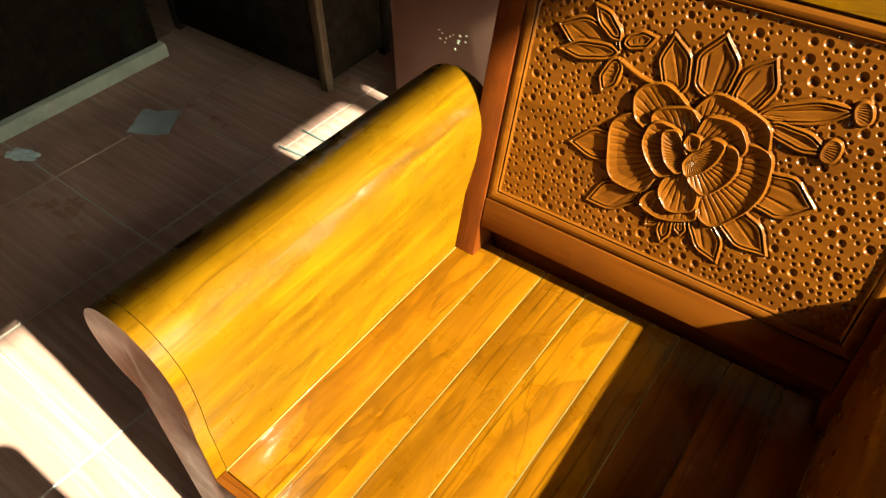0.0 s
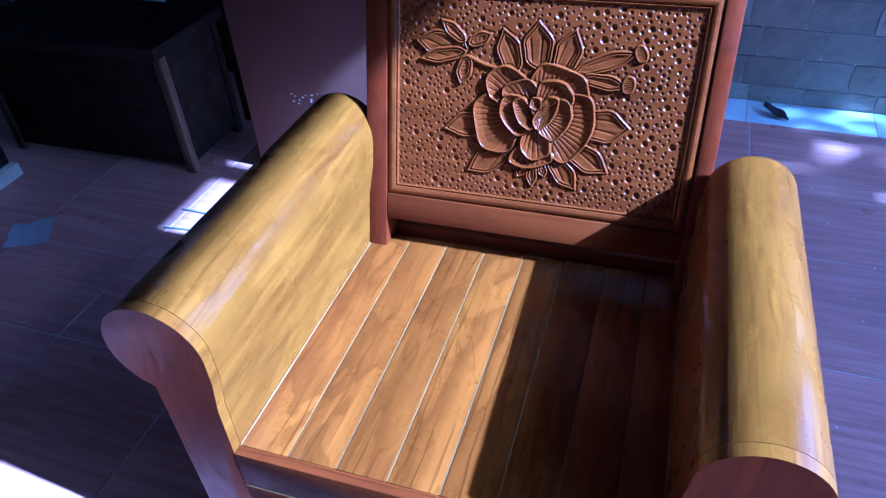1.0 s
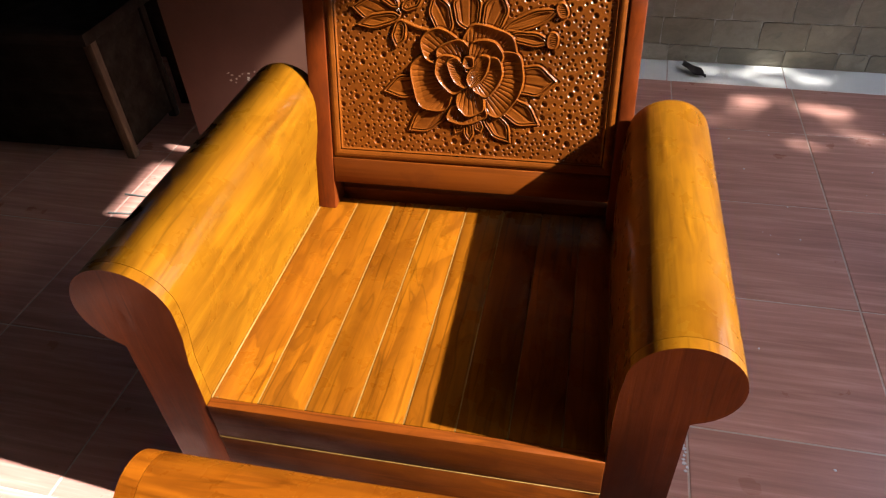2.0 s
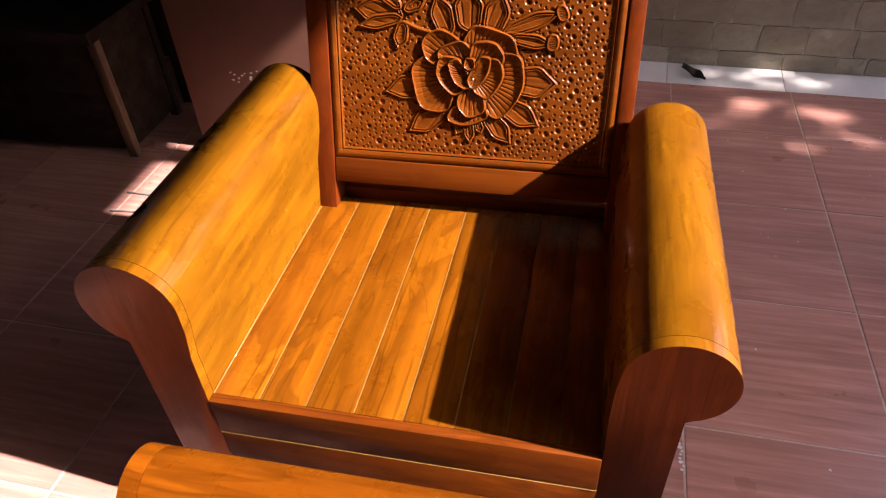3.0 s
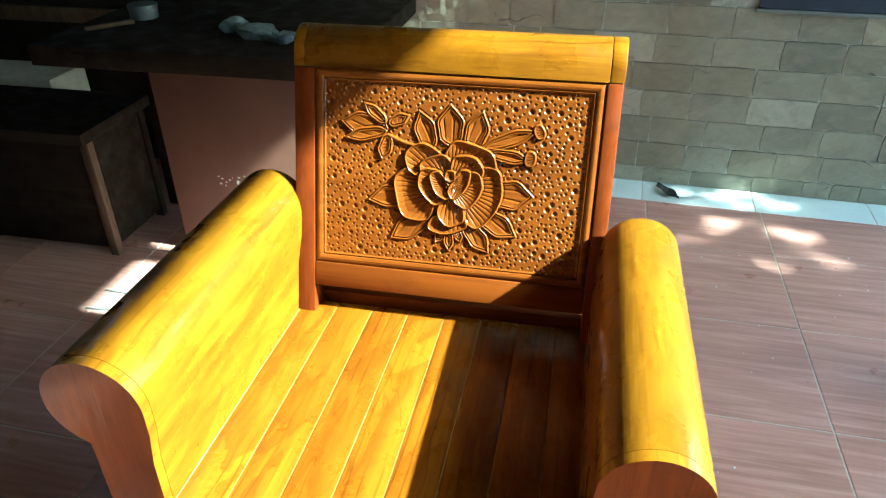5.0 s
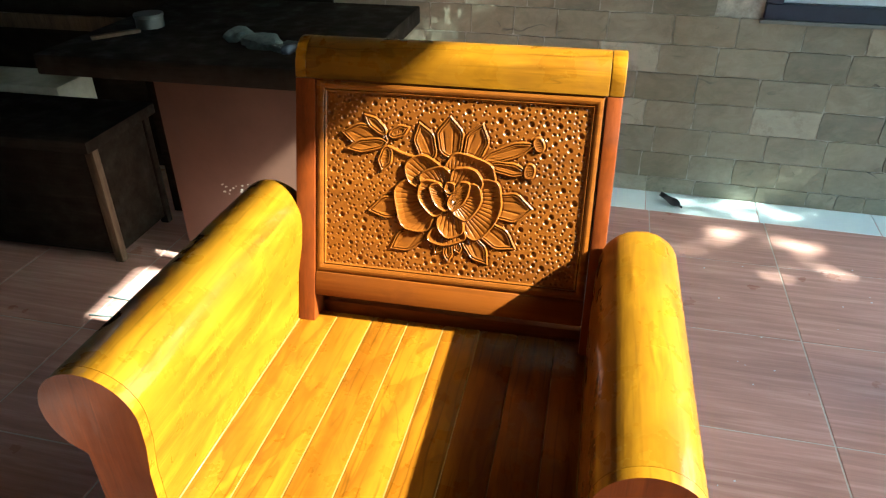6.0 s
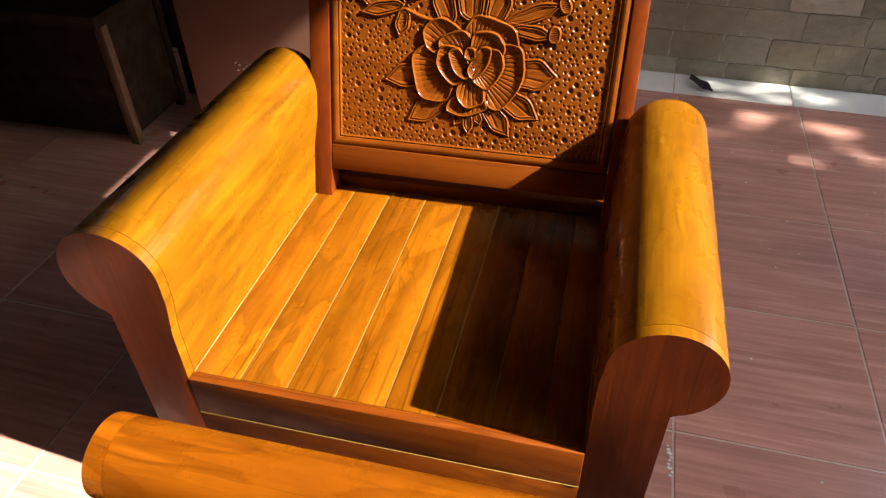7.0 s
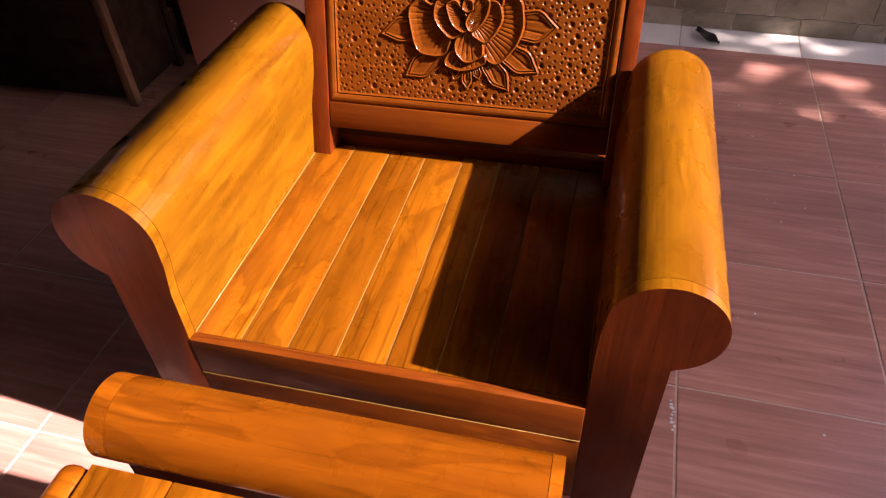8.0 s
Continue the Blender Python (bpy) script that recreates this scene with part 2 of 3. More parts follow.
def prism(outline, place, d0, d1, bevel=0.002, steps=1):
    """A closed outline of (a, b) swept from d0 to d1; place(a, b, d) gives the point."""
    bm = bmesh.new()
    rings = [[bm.verts.new(place(a, b, d0 + (d1 - d0) * k / steps)) for a, b in outline] for k in range(steps + 1)]
    n = len(outline)
    for r0, r1 in zip(rings, rings[1:]):
        for i in range(n):
            bm.faces.new((r0[i], r0[(i + 1) % n], r1[(i + 1) % n], r1[i]))
    caps = [bm.faces.new(rings[0]), bm.faces.new(rings[-1])]
    if bevel:
        edges = list({e for f in caps for e in f.edges})
        bmesh.ops.bevel(bm, geom=edges, offset=bevel, segments=2, profile=0.5, affect="EDGES")
    return bm


# ---- floor, wall, roof ----
PX, PY = 0.43, 0.422
GX, GY = 1.274, 1.219
WALL_Y = 2.148
GRID_TURN, WALL_ROT = radians(-1.2), radians(-2.8)
WALL_TURN = Matrix.Translation((1.07, 1.971, 0)) @ Matrix.Rotation(WALL_ROT, 4, "Z") @ Matrix.Translation((-1.07, -1.971, 0))
floor = part("floor", box(-2.4, 2.45, -3.2, WALL_Y + 0.15, -0.12, -0.0018, 0), GROUT, None, "porch floor of streaked red-brown ceramic tiles", 0)
tagged(floor, "porch floor of streaked red-brown ceramic tiles with pale joints", "floor", kind="structure")
ground = part("ground", box(-60, 60, -60, 60, -0.6, -0.14, 0), EARTH, None, "", 0)
tagged(ground, "bare brown garden earth around the porch", "ground", kind="structure")

wall_north = part("wall_north", bmesh.new(), MORTAR, None, "", 0)
tagged(wall_north, "wall clad in small grey and ochre sandstone slabs", "wall", kind="structure")
WX0, WX1, WZ0, WZ1 = 1.149, 2.16, 0.724, 1.77
bmw = bmesh.new()
for x0, x1, z0, z1 in ((-2.55, WX0, -0.12, 3.5), (WX1, 2.45, -0.12, 3.5), (WX0, WX1, -0.12, WZ0), (WX0, WX1, WZ1, 3.5)):
    box(x0, x1, WALL_Y + 0.006, WALL_Y + 0.16, z0, z1, 0, bm=bmw)
bmw.transform(WALL_TURN)
bmw.to_mesh(wall_north.data)
bmw.free()

wall_west = part("wall_west", box(-2.55, -2.40, -3.2, WALL_Y, -0.12, 3.5, 0), PLASTER, None, "", 0)
tagged(wall_west, "grey plastered porch wall in deep shade", "wall", kind="structure")
# unseen roof: edge inferred from its shadow, reach extended to cut sky light
EAVE_X, EAVE_Z = 2.672, 2.9
bmc = box(-2.55, EAVE_X, -3.3, WALL_Y + 0.16, 0.0, 0.07, 0)
for v in bmc.verts:
    v.co.z += EAVE_Z + (EAVE_X - v.co.x) * 0.10
ceiling = part("ceiling", bmc, CEIL, None, "", 0)
tagged(ceiling, "dark timber board ceiling of the porch", "ceiling", kind="structure")

# unseen wall, added and lengthened to block sky light from the south
wall_south = part("wall_south", box(-2.55, 4.0, -3.35, -3.2, -0.12, 3.5, 0), PLASTER, None, "", 0)
tagged(wall_south, "grey plastered wall, unseen, added to cut the light from the south", "wall", kind="structure")

# porch post and eave beam on the open side
post = thing("porch_post", (1.60, 1.007, 0), "square plastered post carrying the porch roof", "post", kind="structure")
part("shaft", box(1.555, 1.65, 0.960, 1.055, -0.001, 3.005, 0.006), PLASTER, post)

# ---- unseen garden shrubs outside the porch, inferred from the shade: they shade the floor ----
shrubs = thing("shrub_hedge", (5.0, 0.4, -0.14), "tall dense green garden shrubs beside the porch, unseen, added to shade the floor", "shrub", kind="stuff")
rng = random.Random(5)
bmh = bmesh.new()
for i in range(42000):
    y = rng.uniform(-3.4, 3.0) if i < 34000 else rng.uniform(1.5, 2.7)
    # taller ends, extra leaves and a gap shape the light on wall and floor
    tall = y > 1.5 or y < -0.95
    top = (2.8 if tall else 2.14) + 0.05 * math.sin(3.1 * y + 0.5) + 0.04 * math.sin(11.0 * y)
    z = -0.1 + (top + 0.1) * rng.random() ** (0.9 if tall else 0.7)
    x = 3.0 + rng.uniform(-0.3, 0.3) * (1.0 - 0.3 * z / 2.2)
    if i >= 34000:
        z = rng.uniform(1.72, 2.85)
    along_y, along_z = y + (x - 3.0) * 0.098, z - (x - 3.0) * 0.816
    if 1.38 < along_y < 1.95 and 1.20 < along_z < 1.72 and rng.random() < 0.72 and noise.noise(Vector((4.2 * along_y, 5.5 * along_z, 2.0))) > -0.16:
        continue
    c = Vector((x + 2.0, y - 0.196, z + 1.633 if z > 0.7 else -0.1 + (z + 0.1) * 3.0))
    q = Euler((rng.uniform(-1, 1), rng.uniform(-1, 1), rng.uniform(0, 6.3))).to_matrix()
    l, w = rng.uniform(0.05, 0.08), rng.uniform(0.024, 0.036)
    vs = [bmh.verts.new(c + q @ Vector(p)) for p in ((-l, 0, 0), (0, -w, 0.006), (l, 0, -0.006), (0, w, 0.006))]
    bmh.faces.new((vs[0], vs[1], vs[2]))
    bmh.faces.new((vs[0], vs[2], vs[3]))
part("foliage", bmh, GREEN_LEAF, shrubs, smooth=0)
bms = bmesh.new()
for i in range(32):
    y = -3.3 + i * 0.19
    top = Vector((5.0 + rng.uniform(-0.15, 0.15), y + rng.uniform(-0.2, 0.2), 3.0))
    base = Vector((5.0 + rng.uniform(-0.1, 0.1), y, -0.15))
    rot = (top - base).to_track_quat("Z", "Y").to_matrix().to_4x4()
    bmesh.ops.create_cone(bms, segments=7, radius1=0.03, radius2=0.008, depth=(top - base).length, cap_ends=True, matrix=Matrix.Translation((top + base) / 2) @ rot)
part("stems", bms, BARK, shrubs)

# ---- window in the stone wall ----
window = thing("window_1", (WX0, WALL_Y, WZ0), "navy-framed window with white sash above the stone wall", "window", kind="structure")
frame_bm = bmesh.new()
F = 0.055
for x0, x1, z0, z1 in ((WX0, WX1, WZ0, WZ0 + F), (WX0, WX1, WZ1 - F, WZ1), (WX0, WX0 + F, WZ0 + F, WZ1 - F), (WX1 - F, WX1, WZ0 + F, WZ1 - F)):
    box(x0, x1, WALL_Y - 0.012, WALL_Y + 0.10, z0, z1, 0.003, 1, bm=frame_bm)
part("window_frame", frame_bm, NAVY, window, "dark navy painted timber frame")
sash_bm = bmesh.new()
for x0, x1, z0, z1 in ((WX0 + F, WX1 - F, WZ0 + F, WZ0 + F + 0.035), (WX0 + F, WX1 - F, WZ1 - F - 0.035, WZ1 - F), (WX0 + F, WX0 + F + 0.035, WZ0 + F + 0.035, WZ1 - F - 0.035),
                       (WX1 - F - 0.035, WX1 - F, WZ0 + F + 0.035, WZ1 - F - 0.035), (1.62, 1.66, WZ0 + F + 0.035, WZ1 - F - 0.035)):
    box(x0, x1, WALL_Y + 0.012, WALL_Y + 0.05, z0, z1, 0.003, 1, bm=sash_bm)
sash = part("sash", sash_bm, WHITE_PAINT, window, "white painted sash")
part("pane", box(WX0 + F + 0.035, WX1 - F - 0.035, WALL_Y + 0.03, WALL_Y + 0.035, WZ0 + F + 0.035, WZ1 - F - 0.035, 0), GLASS, sash)
part("window_sill", box(WX0 - 0.01, WX1 + 0.01, WALL_Y - 0.016, WALL_Y + 0.10, WZ0 - 0.014, WZ0 - 0.001, 0.002), PLASTER, window)
part("lining", box(WX0, WX1, WALL_Y + 0.11, WALL_Y + 0.13, WZ0, WZ1, 0), PLASTER, window)

window.matrix_world = WALL_TURN @ Matrix.Translation((WX0, WALL_Y, WZ0))


# ---- the armchair ----
SEAT_W, SEAT_Z, PLANK = 0.626, 0.40, 0.08025
chair = thing("armchair", (SEAT_W / 2, 0.3, 0), "varnished honey-orange teak armchair with rolled arms and a carved rose back", "armchair")


def arm_outline(low, r, cx, cz, wide=0.093):
    """The scroll arm seen from the front: upright inner face, round roll, flat foot."""
    pts = [(0.0, low), (0.0, 0.397), (-0.001, 0.50), (min(0.0, cx - r) + 0.0005, 0.56)]
    end = -math.acos((wide - cx) / r)
    for i in range(33):
        a = math.pi + (end - math.pi) * i / 32
        pts.append((cx + r * math.cos(a), cz + r * math.sin(a)))
    pts.append((wide, low))
    return pts



def arm(x_edge, side, target, r, cx, cz, back, fall=0.0):
    place = lambda a, b, d: Vector((x_edge + side * a, d, b - (fall * d if b > 0.3 else 0.0)))
    body = part("arm", prism(arm_outline(0.14, r, cx, cz), place, 0.0185, back, 0.0012), ARM_WOOD, target)
    front = part("arm_front", prism(arm_outline(0.0, r, cx, cz), place, 0.0, 0.0177, 0.0025), POST_WOOD, body, "front post with a round scroll end, its shaded front coloured darker")
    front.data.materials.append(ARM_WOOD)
    # front faces hold their shade as darker red; turned edges take honey wood
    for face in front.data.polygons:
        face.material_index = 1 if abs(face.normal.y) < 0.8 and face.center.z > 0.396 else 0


arm(0.0, -1, chair, 0.080, 0.0705, 0.602, 0.645, 0.012)
arm(SEAT_W, 1, chair, 0.0735, 0.0775, 0.587, 0.598)
for k in range(8):
    bm = box(k * PLANK + 0.0008, min((k + 1) * PLANK, SEAT_W) - 0.0008, 0.0165, 0.585, SEAT_Z - 0.02, SEAT_Z, 0.0024)
    for v in bm.verts:
        v.co.z -= 0.02 * v.co.y
    part("seat_plank", bm, SEAT_WOOD, chair)
part("front_rail", box(0.001, SEAT_W - 0.001, -0.002, 0.0155, 0.3195, SEAT_Z + 0.001, 0.002), RAIL_WOOD, chair)
part("front_apron", box(0.001, SEAT_W - 0.001, -0.001, 0.0185, 0.15, 0.3163, 0.002), RAIL_WOOD, chair)
# sunlit plank chamfers, put in as pale strips along the joints
for k in range(1, 8):
    x = k * PLANK
    bm = box(x - 0.0009, x + 0.0009, 0.018, 0.58, SEAT_Z - 0.012, SEAT_Z - 0.0008, 0.0)
    for v in bm.verts:
        v.co.z -= 0.02 * v.co.y
    part("joint_strip", bm, PALE_STRIP, chair, "thin pale line put in as the sunlit chamfer between two seat planks")
# bright line of the arm-to-seat joint, its light in the pale colour
for x in (0.0005, SEAT_W - 0.0028):
    bm = box(x, x + 0.0023, 0.016, 0.55, SEAT_Z - 0.004, SEAT_Z + 0.0012, 0.0006, 1)
    for v in bm.verts:
        v.co.z -= 0.02 * v.co.y
    part("joint_strip", bm, PALE_STRIP, chair)
part("rail_bead", box(0.001, SEAT_W - 0.001, -0.0028, 0.01, 0.3166, 0.3192, 0.0006, 1), PALE_STRIP, chair, "fine pale line along the front rail")
part("rear_rail", box(0.001, SEAT_W - 0.001, 0.603, 0.63, 0.30, 0.404, 0.003), RAIL_WOOD, chair)
part("seat_base", box(0.002, SEAT_W - 0.002, 0.03, 0.56, 0.33, 0.366, 0.0), RAIL_WOOD, chair)

TH = math.atan(0.28)
CO, SI = math.cos(TH), math.sin(TH)


def on_back(x, s, n):
    """A point of the leaning back: across, up along the slope from the seat, out towards the sitter."""
    return Vector((x, 0.545 + s * SI - n * CO, SEAT_Z + s * CO + n * SI))


def back_box(name, x0, x1, s0, s1, n0, n1, material, bevel=0.003):
    bm = box(x0, x1, s0, s1, n0, n1, bevel)
    for v in bm.verts:
        v.co = on_back(*v.co)
    return part(name, bm, material, chair)


PX0, PX1, PS0, PS1 = 0.039, 0.610, 0.105, 0.509
back_box("stile", -0.004, PX0 - 0.0008, -0.012, PS1, -0.062, 0.0, POST_WOOD)
back_box("stile", PX1 + 0.0008, 0.640, -0.012, PS1, -0.062, 0.0, POST_WOOD)
back_box("bottom_rail", PX0, PX1, 0.050, PS0 - 0.0008, -0.034, -0.001, RAIL_WOOD)
for x in (0.0, SEAT_W - 0.045):
    part("back_leg", box(x, x + 0.045, 0.545, 0.60, 0.0, 0.385, 0.003), POST_WOOD, chair)


def head_outline():
    pts = [(PS1 + 0.001, -0.038), (PS1 + 0.001, 0.0)]
    for i in range(19):
        a = radians(180 - 195 * i / 18)
        pts.append((PS1 + 0.032 + 0.052 * math.sin(a) if i else PS1 + 0.03, -0.05 - 0.05 * math.cos(a)))
    return pts


head_roll = part("head_roll", prism(head_outline(), lambda a, b, d: on_back(d, a, b), 0.019, 0.613, 0.001), HEAD_WOOD, chair, "lighter rolled top rail")
part("head_cap", prism(head_outline(), lambda a, b, d: on_back(d, a, b), -0.004, 0.018, 0.002), HEAD_WOOD, head_roll)
part("head_cap", prism(head_outline(), lambda a, b, d: on_back(d, a, b), 0.614, 0.641, 0.002), HEAD_WOOD, head_roll)

# carved panel: one relief, petals over leaves over a punched ground
# each form: middle across, middle up the slope, turn in degrees, length, width
OUTER = ((0.252, 0.270, 102, 0.117, 0.085), (0.270, 0.337, 160, 0.084, 0.069), (0.363, 0.345, -17, 0.109, 0.070), (0.386, 0.273, 72, 0.131, 0.082), (0.322, 0.213, 10, 0.084, 0.045))
MIDDLE = ((0.295, 0.324, 19, 0.072, 0.057), (0.356, 0.327, -15, 0.069, 0.058), (0.329, 0.239, 95, 0.064, 0.058), (0.290, 0.288, 121, 0.080, 0.058), (0.361, 0.286, 68, 0.081, 0.053))
HEART = ((0.305, 0.292, 121, 0.065, 0.036), (0.343, 0.297, 61, 0.070, 0.034), (0.324, 0.312, 83, 0.027, 0.025))
LEAVES = ((0.268, 0.399, 109, 0.084, 0.047), (0.372, 0.405, 75, 0.082, 0.050), (0.319, 0.412, 93, 0.086, 0.058), (0.200, 0.261, -166, 0.104, 0.050), (0.240, 0.196, -147, 0.095, 0.049),
          (0.448, 0.282, 0, 0.093, 0.064), (0.424, 0.219, -28, 0.095, 0.050), (0.384, 0.188, -49, 0.082, 0.043), (0.307, 0.185, -120, 0.041, 0.021), (0.346, 0.188, -72, 0.029, 0.021), (0.326, 0.178, -87, 0.052, 0.024))
BUDS = ((0.439, 0.392, 22, 0.123, 0.033), (0.441, 0.358, -7, 0.089, 0.030), (0.142, 0.402, 174, 0.103, 0.053), (0.164, 0.427, 142, 0.064, 0.026), (0.145, 0.383, -168, 0.095, 0.030), (0.215, 0.416, 26, 0.050, 0.027), (0.187, 0.359, -103, 0.058, 0.032))
KNOBS = ((0.493, 0.410, 24, 0.023, 0.031), (0.479, 0.357, -5, 0.024, 0.033))


def petal_outline(x, s, turn, length, width, waves=0.035):
    """A full rounded petal with a slightly scalloped rim."""
    t = np.linspace(0, 2 * math.pi, 56, endpoint=False)
    k = 1 + waves * np.cos(5 * t + 7 * x * 40)
    u = 0.5 * length * np.sign(np.cos(t)) * np.abs(np.cos(t)) ** 0.85 * k
    v = 0.5 * width * np.sign(np.sin(t)) * np.abs(np.sin(t)) ** 0.85 * k
    c, d = math.cos(radians(turn)), math.sin(radians(turn))
    return np.stack([x + u * c - v * d, s + u * d + v * c], -1)


def leaf_outline(x, s, turn, length, width):
    """A leaf drawn to a point at its tip, widest below the middle."""
    t = np.linspace(-1, 1, 26)
    half = 0.5 * width * np.clip(1 - np.abs((t + 0.25) / 1.25) ** 1.9, 0, 1) * (1 + 0.12 * np.sin(5 * t))
    half = np.where(t < -0.25, 0.5 * width * np.clip(1 - ((t + 0.25) / 0.75) ** 2, 0.02, 1) ** 0.8 * (1 + 0.12 * np.sin(5 * t)), half)
    u = np.concatenate([0.5 * length * t, 0.5 * length * t[::-1]])
    v = np.concatenate([half, -half[::-1]])
    c, d = math.cos(radians(turn)), math.sin(radians(turn))
    return np.stack([x + u * c - v * d, s + u * d + v * c], -1)


def inside_depth(poly, X, Y):
    """Distance to the outline, positive inside."""
    d2 = np.full(X.shape, 1e9)
    ins = np.zeros(X.shape, bool)
    for (ax, ay), (bx, by) in zip(poly, np.roll(poly, -1, 0)):
        ex, ey = bx - ax, by - ay
        t = np.clip(((X - ax) * ex + (Y - ay) * ey) / (ex * ex + ey * ey + 1e-12), 0, 1)
        d2 = np.minimum(d2, (X - ax - t * ex) ** 2 + (Y - ay - t * ey) ** 2)
        if abs(ey) > 1e-9:
            ins ^= ((ay > Y) != (by > Y)) & (X < ax + (Y - ay) * ex / ey)
    return np.where(ins, 1, -1) * np.sqrt(d2)


def carved_panel():
    nx, ns = 820, 580
    xs, ss = np.linspace(PX0, PX1, nx), np.linspace(PS0, PS1, ns)
    X, Y = np.meshgrid(xs, ss)
    edge = np.minimum(np.minimum(X - PX0, PX1 - X), np.minimum(Y - PS0, PS1 - Y))
    H = np.full(X.shape, -0.006)
    r = np.random.RandomState(3)
    # punched hollows, larger ones first
    taken = np.zeros((0, 3))
    for count, size in ((150, 0.0062), (1150, 0.0035)):
        tries, got = 0, 0
        while got < count and tries < 9000:
            tries += 1
            rad = size * r.uniform(0.85, 1.15)
            cx, cy = r.uniform(PX0 + 0.0245, PX1 - 0.0245), r.uniform(PS0 + 0.0245, PS1 - 0.0245)
            if not len(taken) or (np.hypot(taken[:, 0] - cx, taken[:, 1] - cy) > rad + taken[:, 2] + 0.0016).all():
                taken = np.vstack([taken, (cx, cy, rad)])
                got += 1
    for cx, cy, rad in taken:
        i0, i1 = np.searchsorted(xs, [cx - 1.4 * rad, cx + 1.4 * rad])
        j0, j1 = np.searchsorted(ss, [cy - 1.4 * rad, cy + 1.4 * rad])
        d = np.hypot(X[j0:j1, i0:i1] - cx, Y[j0:j1, i0:i1] - cy) / rad
        H[j0:j1, i0:i1] -= 0.60 * rad * np.clip(1 - d * d, 0, 1) ** 1.1
        H[j0:j1, i0:i1] += 0.00012 * np.exp(-((d - 1.1) / 0.15) ** 2)

    def carve(poly, rise, rim, veins, base, dip, across):
        x0, y0 = poly.min(0) - 0.004
        x1, y1 = poly.max(0) + 0.004
        i0, i1 = np.searchsorted(xs, [x0, x1])
        j0, j1 = np.searchsorted(ss, [y0, y1])
        x, y, h = X[j0:j1, i0:i1], Y[j0:j1, i0:i1], H[j0:j1, i0:i1]
        d = inside_depth(poly, x, y)
        cx, cy = base
        ang = np.arctan2(y - cy, x - cx)
        far = np.hypot(x - cx, y - cy)
        reach = np.hypot(poly[:, 0] - cx, poly[:, 1] - cy).max()
        body = rise * np.clip(d / 0.0025, 0, 1) ** 0.5
        body = body - dip * np.clip((d - 0.003) / 0.013, 0, 1) ** 0.8
        body = body + rim * np.exp(-((d - 0.0022) / 0.0012) ** 2)
        comb = np.cos(ang * veins)
        if across:
            # leaf: a second line inside the rim and a few long ribs
            body = body - 0.0022 * np.exp(-((d - 0.0048) / 0.0010) ** 2) + 0.0012 * np.exp(-((d - 0.0068) / 0.0011) ** 2)
            body = body - 0.0012 * np.clip(comb, 0, 1) ** 4 * np.clip((d - 0.008) / 0.003, 0, 1)
        else:
            fade = np.clip((d - 0.004) / 0.003, 0, 1) * np.clip(1.35 - far / reach, 0, 1)
            body = body - 0.0019 * np.clip(comb, 0, 1) ** 1.5 * fade
        top = -0.006 + body
        H[j0:j1, i0:i1] = np.where(d > 0, top, np.where(d > -0.003, np.minimum(h, np.maximum(h - 0.0008, -0.0085)), h))

    heart = (0.324, 0.292)
    for form in LEAVES:
        carve(leaf_outline(*form), 0.0016, 0.0015, 40, heart, 0.0016, True)
    for form in BUDS:
        carve(leaf_outline(*form), 0.0026, 0.0014, 36, (0.37 if form[0] > 0.3 else 0.22, 0.37), 0.0016, True)
    for form in KNOBS:
        carve(petal_outline(*form, 0.0), 0.0034, 0.0008, 60, (form[0] - 0.03, form[1]), 0.0006, False)
    for level, dip, forms in ((0.0052, 0.0040, OUTER), (0.0074, 0.0040, MIDDLE), (0.0094, 0.0036, HEART)):
        for form in forms:
            carve(petal_outline(*form), level, 0.0015, 60 if forms is OUTER else 44, heart, dip, False)
    # stem of the small bud
    for k in range(24):
        t = k / 23
        cx, cy = 0.197 + 0.066 * t, 0.383 - 0.017 * t - 0.004 * math.sin(math.pi * t)
        d = np.hypot(X - cx, Y - cy)
        H[:] = np.maximum(H, np.where(d < 0.004, -0.002 - 0.004 * (d / 0.004) ** 2, -1))
    # two-step moulding round the field
    band = -0.004 + 0.0035 * np.clip(1 - np.abs(edge - 0.010) / 0.0075, 0, 1) ** 0.35
    band = np.where(edge < 0.0025, -0.005, band)
    lip = 0.0036 * np.exp(-((edge - 0.0205) / 0.0013) ** 2) - 0.006
    H = np.where(edge < 0.0175, band, np.where(edge < 0.0235, np.maximum(lip, -0.0075), H))
    me = bpy.data.meshes.new("carved_panel")
    P = np.stack([X, 0.545 + Y * SI - H * CO, SEAT_Z + Y * CO + H * SI], -1).reshape(-1, 3)
    k = np.arange(nx * ns).reshape(ns, nx)
    quads = np.stack([k[:-1, :-1], k[:-1, 1:], k[1:, 1:], k[1:, :-1]], -1).reshape(-1, 4)
    me.vertices.add(len(P))
    me.vertices.foreach_set("co", P.ravel())
    me.loops.add(quads.size)
    me.loops.foreach_set("vertex_index", quads.ravel())
    me.polygons.add(len(quads))
    me.polygons.foreach_set("loop_start", np.arange(0, quads.size, 4))
    me.update(calc_edges=True)
    me.validate()
    return link_mesh("carved_panel", me, CARVE_WOOD, chair, "hand-carved rose with leaves on a punched ground", 60)


carved_panel()
back_box("panel_backing", PX0, PX1, PS0, PS1, -0.034, -0.022, RAIL_WOOD, 0)

# ---- bench of the same set in the foreground ----
bench = thing("low_table", (0.32, -0.7, 0), "matching orange teak low table with a round end roll", "table")
bo = [(-0.222 + 0.052 * math.cos(2 * math.pi * i / 40), 0.532 + 0.052 * math.sin(2 * math.pi * i / 40)) for i in range(40)]
across = lambda a, b, d: Vector((d, a, b))
